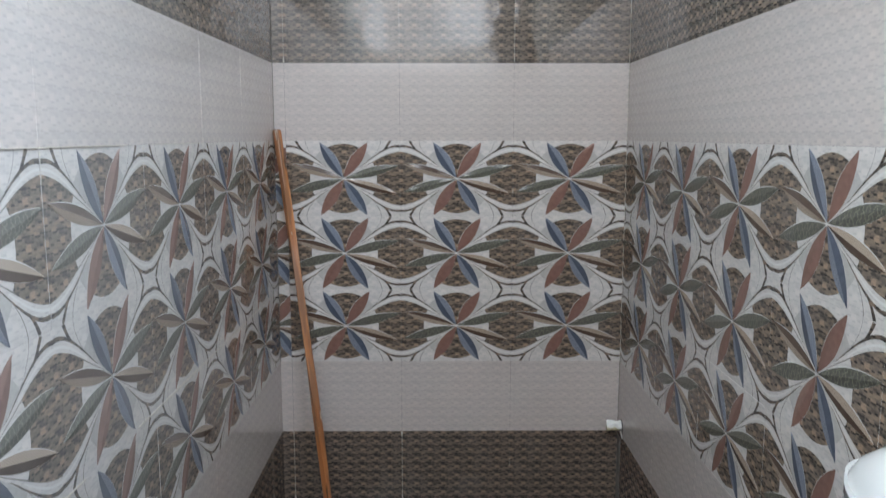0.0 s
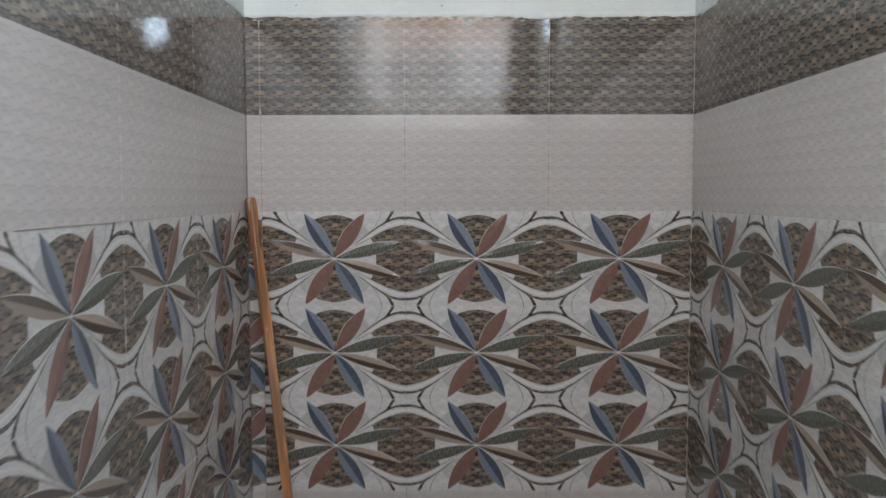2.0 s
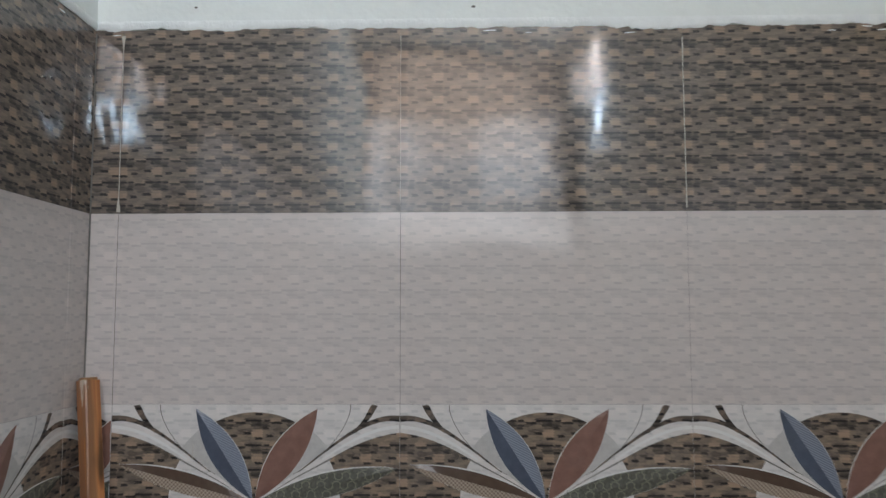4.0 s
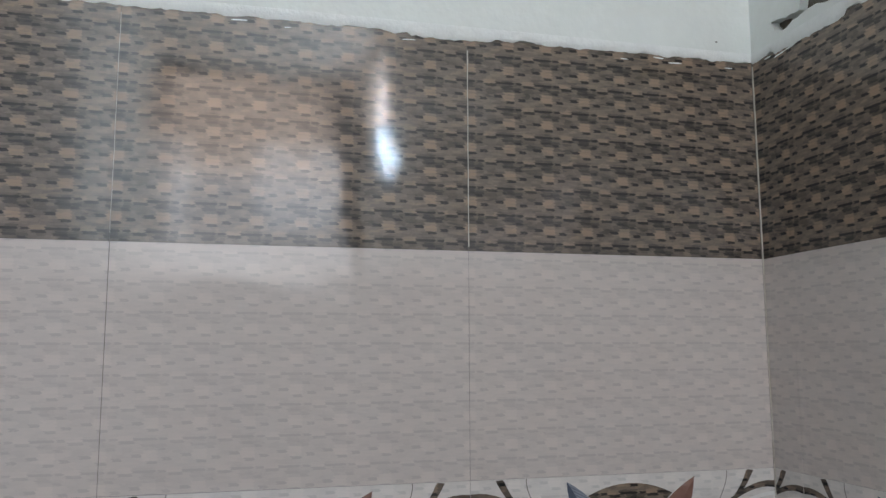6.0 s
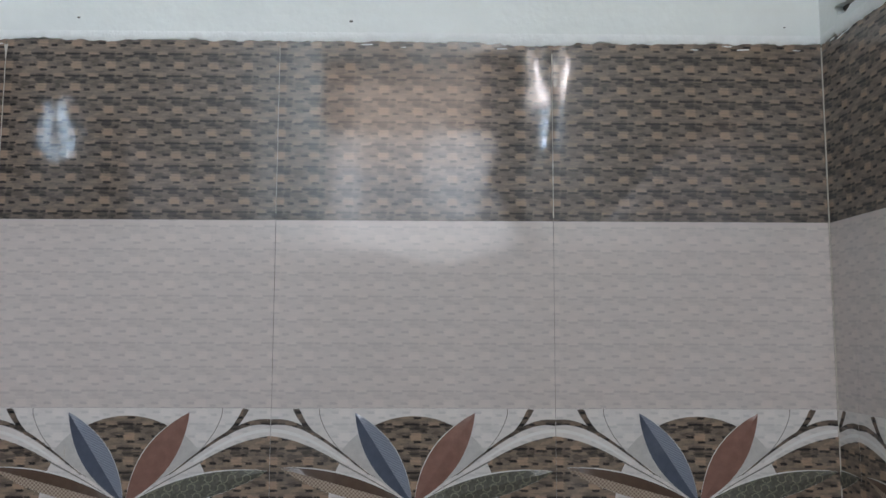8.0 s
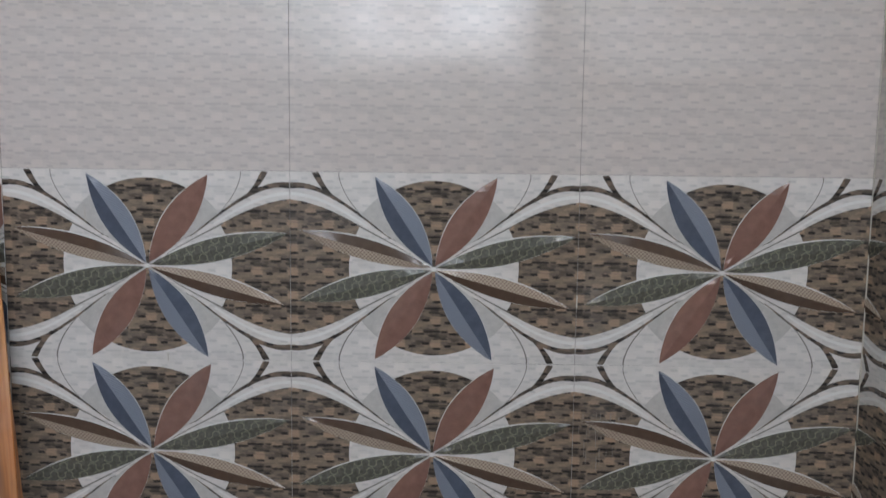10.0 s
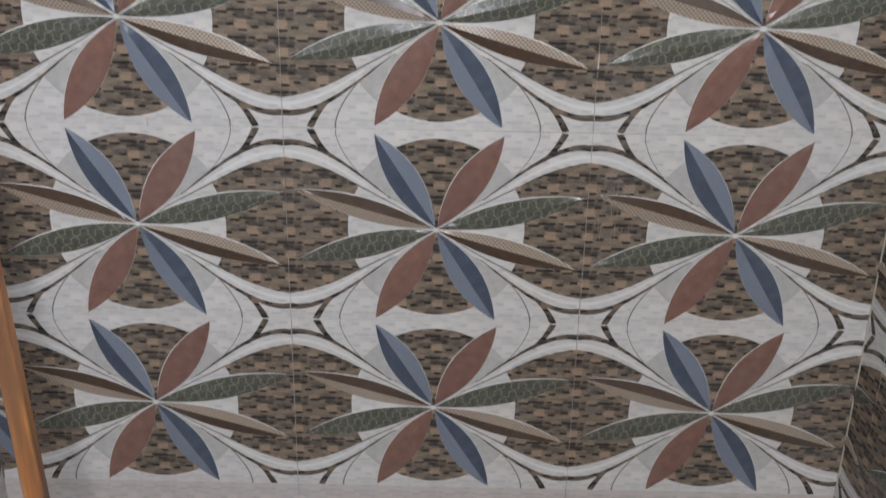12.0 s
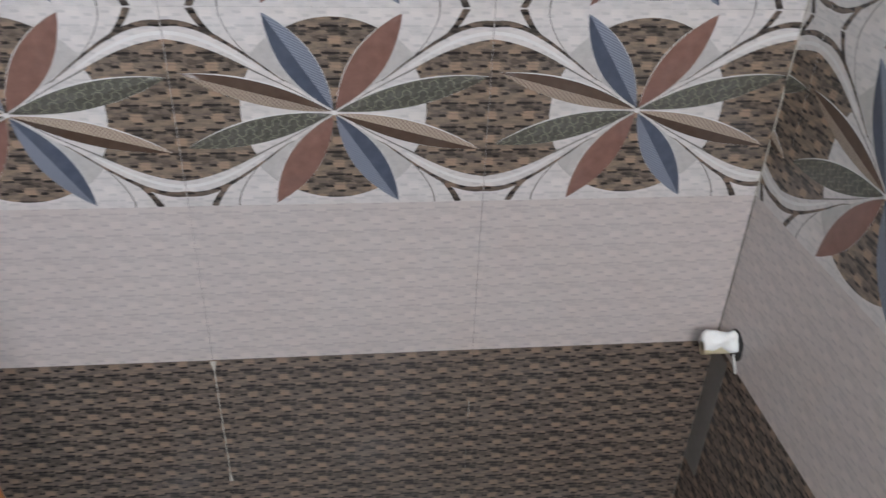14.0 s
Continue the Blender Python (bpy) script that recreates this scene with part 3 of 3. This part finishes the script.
def batten():
    foot, head = Vector((0.208, -0.295, GROUND)), Vector((-0.031, -0.018, 1.598))
    length = (head - foot).length
    bm = bmesh.new()
    n = 40
    rings = []
    for k in range(n + 1):
        t = k / n
        bow = 0.008 * math.sin(math.pi * t)
        w, d = 0.0142 + 0.0008 * noise.noise((t * 6, 1, 0)), 0.0112 + 0.0006 * noise.noise((t * 7, 4, 0))
        twist = 0.55 * math.sin(2.2 * math.pi * t + 0.6) + 0.25 * noise.noise((t * 3, 8, 0))  # the stick dried crooked
        c, q = math.cos(twist), math.sin(twist)
        ring = []
        for sx, sy in ((-1, -0.8), (-0.86, -1), (0.86, -1), (1, -0.8), (1, 0.8), (0.86, 1), (-0.86, 1), (-1, 0.8)):
            ring.append(bm.verts.new((sx * w * c - sy * d * q + bow, sx * w * q + sy * d * c, t * length)))
        rings.append(ring)
    for a, b in zip(rings, rings[1:]):
        for k in range(8):
            bm.faces.new((a[k], a[(k + 1) % 8], b[(k + 1) % 8], b[k]))
    bm.faces.new(rings[0]), bm.faces.new(rings[-1])
    ob = new("wooden_batten")
    part("shaft", bm, pine, ob)
    cap = bmesh.new()
    box(cap, -0.0125, 0.0125, -0.0085, 0.0085, length, length + 0.004, 0.001)
    part("sawn_end", cap, dent_wood, ob, "dark rough sawn end")
    up = (head - foot).normalized()
    x = Vector((1, 0.75, 0)).normalized()
    y = up.cross(x).normalized()
    x = y.cross(up)
    ob.matrix_world = Matrix.Translation(foot) @ Matrix((x, y, up)).transposed().to_4x4()
    return tagged(ob, "long orange-brown wooden batten leaning in the tiled corner", "batten")


batten()


# ---- pipe stub, cistern and small marks ----


def tube(bm, x0, x1, y, z, r0, r1, n=16, lump=0.0, seed=0):
    """A round bar along x."""
    rings = []
    steps = 8
    for k in range(steps + 1):
        t = k / steps
        r = r0 + (r1 - r0) * t
        ring = []
        for i in range(n):
            a = 2 * math.pi * i / n
            q = r * (1 + lump * noise.noise((t * 3 + seed, math.cos(a) * 1.4, math.sin(a) * 1.4)))
            ring.append(bm.verts.new((x0 + (x1 - x0) * t, y + q * math.cos(a), z + q * math.sin(a))))
        rings.append(ring)
    for a, b in zip(rings, rings[1:]):
        for i in range(n):
            bm.faces.new((a[i], a[(i + 1) % n], b[(i + 1) % n], b[i]))
    bm.faces.new(rings[0]), bm.faces.new(rings[-1])
    return bm


def thing(name, place, label, category):
    ob = new(name)
    ob.location = place
    return tagged(ob, label, category)


nipple = thing("pipe_nipple", (RIGHT, -0.205, 2.215), "yellow brass pipe nipple sticking out of broken plaster", "pipe")
part("barrel", tube(bmesh.new(), -0.066, 0.0116, 0, 0, 0.0095, 0.0095), brass, nipple, smooth=True)
part("lip", tube(bmesh.new(), -0.069, -0.060, 0, 0, 0.0108, 0.0108), brass, nipple)
part("collar", tube(bmesh.new(), -0.022, -0.006, 0, 0, 0.0165, 0.0165, 6), brass, nipple, "hexagonal brass collar")

stub = thing("plug_stub", (RIGHT, -0.060, 0.404), "white plastic pipe plug in a dark hole of the tiled corner", "pipe plug")
part("plug", tube(bmesh.new(), -0.060, 0.0, 0, 0.002, 0.0150, 0.0160, 20, 0.9, 3), plastic, stub, smooth=True)
part("underside", tube(bmesh.new(), -0.060, -0.012, -0.003, -0.0085, 0.0115, 0.012, 14, 0.2, 8), yellowed, stub, "yellowed underside", True)
part("socket", tube(bmesh.new(), -0.0022, 0.0, -0.004, -0.004, 0.026, 0.027, 18, 0.3, 5), rubber, stub, "dark broken hole")
cord = bmesh.new()
for k in range(6):
    t0, t1 = k / 6, (k + 1) / 6
    box(cord, -0.006, -0.003, -0.012 - 0.022 * t1, -0.012 - 0.022 * t0, -0.022 - 0.022 * t1, -0.018 - 0.022 * t0)
part("thread", cord, plastic, stub, "loose white sealing thread")

cistern = thing("flush_cistern", (RIGHT, -2.17, 0.73), "smooth white plastic flush cistern hung on the tiled wall", "cistern")


def rounded_tank(bm, a, b, z0, z1, dome):
    """Half an oval in plan, set against the wall, with a domed top."""
    n, rings = 24, []
    prof = [(0.80, z0), (0.92, z0 + 0.015), (1.0, z0 + 0.06), (1.0, z1 - dome)] + [(math.cos(k * math.pi / 14), z1 - dome + dome * math.sin(k * math.pi / 14)) for k in range(1, 8)]
    for f, z in prof:
        f = max(f, 0.02)
        rings.append([bm.verts.new((-a * f * abs(math.sin(math.pi * k / n)) ** 0.8 - 0.001, b * f * math.cos(math.pi * k / n), z)) for k in range(n + 1)])
    for p, q in zip(rings, rings[1:]):
        for k in range(n):
            bm.faces.new((p[k], p[k + 1], q[k + 1], q[k]))
    for p in (rings[0], rings[-1]):
        bm.faces.new(p)
    return bm


part("tank", rounded_tank(bmesh.new(), 0.126, 0.30, 0.0, 0.24, 0.02), ceramic, cistern, smooth=True)
part("lid", rounded_tank(bmesh.new(), 0.131, 0.31, 0.242, 0.40, 0.13), ceramic, cistern, smooth=True)

# specks in the paint of the back wall
for x, z, r in ((0.567, 2.193, 0.0035), (0.117, 2.196, 0.0028), (1.29, 2.188, 0.002), (0.36, 2.24, 0.0018)):
    bm = bmesh.new()
    vs = [bm.verts.new((x + r * (1 + 0.5 * noise.noise((k, x * 30, 0))) * math.cos(k * math.pi / 5), -0.0025, z + 0.6 * r * math.sin(k * math.pi / 5))) for k in range(10)]
    bm.faces.new(vs)
    part("paint_chip", bm, dent, wall_back)


def smears(w, m, marks, seed, mat=smear_and_glint):
    """White cement left over the joints: (u, v0, v1, width, blob at the foot, blob at the head)."""
    bm = bmesh.new()
    for i, (u, v0, v1, wide, foot, top) in enumerate(marks):
        n = max(4, int((v1 - v0) / 0.006))
        rows = []
        for k in range(n + 1):
            t = k / n
            h = wide * (0.55 + 0.9 * abs(noise.noise((t * (v1 - v0) * 40, i, seed))))
            h += foot * max(0.0, 1 - t * n / 4) + top * max(0.0, 1 - (1 - t) * n / 4)
            off = 0.0006 * noise.noise((t * (v1 - v0) * 25, i + 9, seed))
            rows.append((bm.verts.new((u + off - h / 2, v0 + (v1 - v0) * t, 0.0012)), bm.verts.new((u + off + h / 2, v0 + (v1 - v0) * t, 0.0012))))
        for a, b in zip(rows, rows[1:]):
            bm.faces.new((a[0], a[1], b[1], b[0]))
    bm.transform(m)
    return part("grout_smear", bm, mat, w, "white cement smeared over the joints")


smears(wall_back, ON_BACK, [
    (0.0, 1.862, 2.15, 0.0016, 0.006, 0.005), (0.9, 1.865, 2.14, 0.0017, 0.001, 0.001), (0.45, 1.87, 2.15, 0.0010, 0.0, 0.0),
    (0.45, 0.062, 0.358, 0.0022, 0.006, 0.009), (0.0, 0.062, 0.358, 0.0022, 0.006, 0.003),
    (0.9, 1.352, 1.372, 0.0026, 0.001, 0.0), (0.0, 1.20, 1.24, 0.0016, 0.0, 0.0), (0.9, 0.20, 0.24, 0.001, 0.0, 0.0),
    (0.254, 1.257, 1.270, 0.0022, 0.0, 0.001), (0.129, 1.476, 1.500, 0.0012, 0.0, 0.0), (0.648, 1.137, 1.146, 0.0030, 0.0, 0.0), (0.640, 1.150, 1.157, 0.0024, 0.0, 0.0),
], 1)
drip_rng = random.Random(21)
drips = []
for k in range(26):
    top = 1.185 - drip_rng.random() ** 1.6 * 0.09
    drips.append((drip_rng.gauss(0.936, 0.011), top - drip_rng.uniform(0.006, 0.03), top, drip_rng.uniform(0.0003, 0.0010), 0.0, 0.0))
smears(wall_back, ON_BACK, drips, 4, dried)
smears(wall_left, ON_LEFT, [(-0.06 - 0.45 * k, 1.862, 2.15, 0.0014, 0.004 * (k % 2), 0.002) for k in range(1, 7)] + [(-0.06 - 0.45 * k, 1.50, 1.555, 0.0012, 0.0, 0.003) for k in range(1, 6)] + [(-0.96, 0.9, 0.95, 0.0018, 0, 0)], 2)
smears(wall_right, ON_RIGHT, [(0.06 + 0.45 * k, 1.862, 2.15, 0.0013, 0.003 * (k % 2), 0.001) for k in range(1, 7)] + [(0.96, 0.70, 0.78, 0.0018, 0, 0), (1.41, 0.72, 0.80, 0.0018, 0, 0)], 3)

# cement pressed into the two corners
for u, wide, mat in ((RIGHT - 0.0010, 0.0018, smear_and_glint), (LEFT + 0.0012, 0.0022, grout)):
    layer("corner_joint", wall_back, ON_BACK, mat, [(u - wide / 2, u + wide / 2, 0.66, TOP - 0.006)], 0.0006, 0.0018, "pale cement corner joint")

# grazing reflection painted as a grey sheet over the narrow cut tiles low in the corner
layer("corner_sheen", wall_right, ON_RIGHT, corner_grey, [(0.003, 0.056, 0.062, 0.350)], 0.0006, 0.0012, "painted grey sheen on the corner tiles")

# light caught by the flower tiles' rims on the left wall, painted as bright strips
layer("rim_glint", wall_left, ON_LEFT, smear_and_glint, [(-3.30, -2.42, 1.5590, 1.5612), (-2.30, -1.50, 1.5592, 1.5610), (-1.35, -0.98, 1.5594, 1.5608), (-2.60, -1.78, 0.9587, 0.9612), (-1.52, -0.84, 0.9588, 0.9612), (-0.80, -0.22, 0.9590, 0.9610)], 0.0006, 0.0024, "painted bright line along the tile rim")
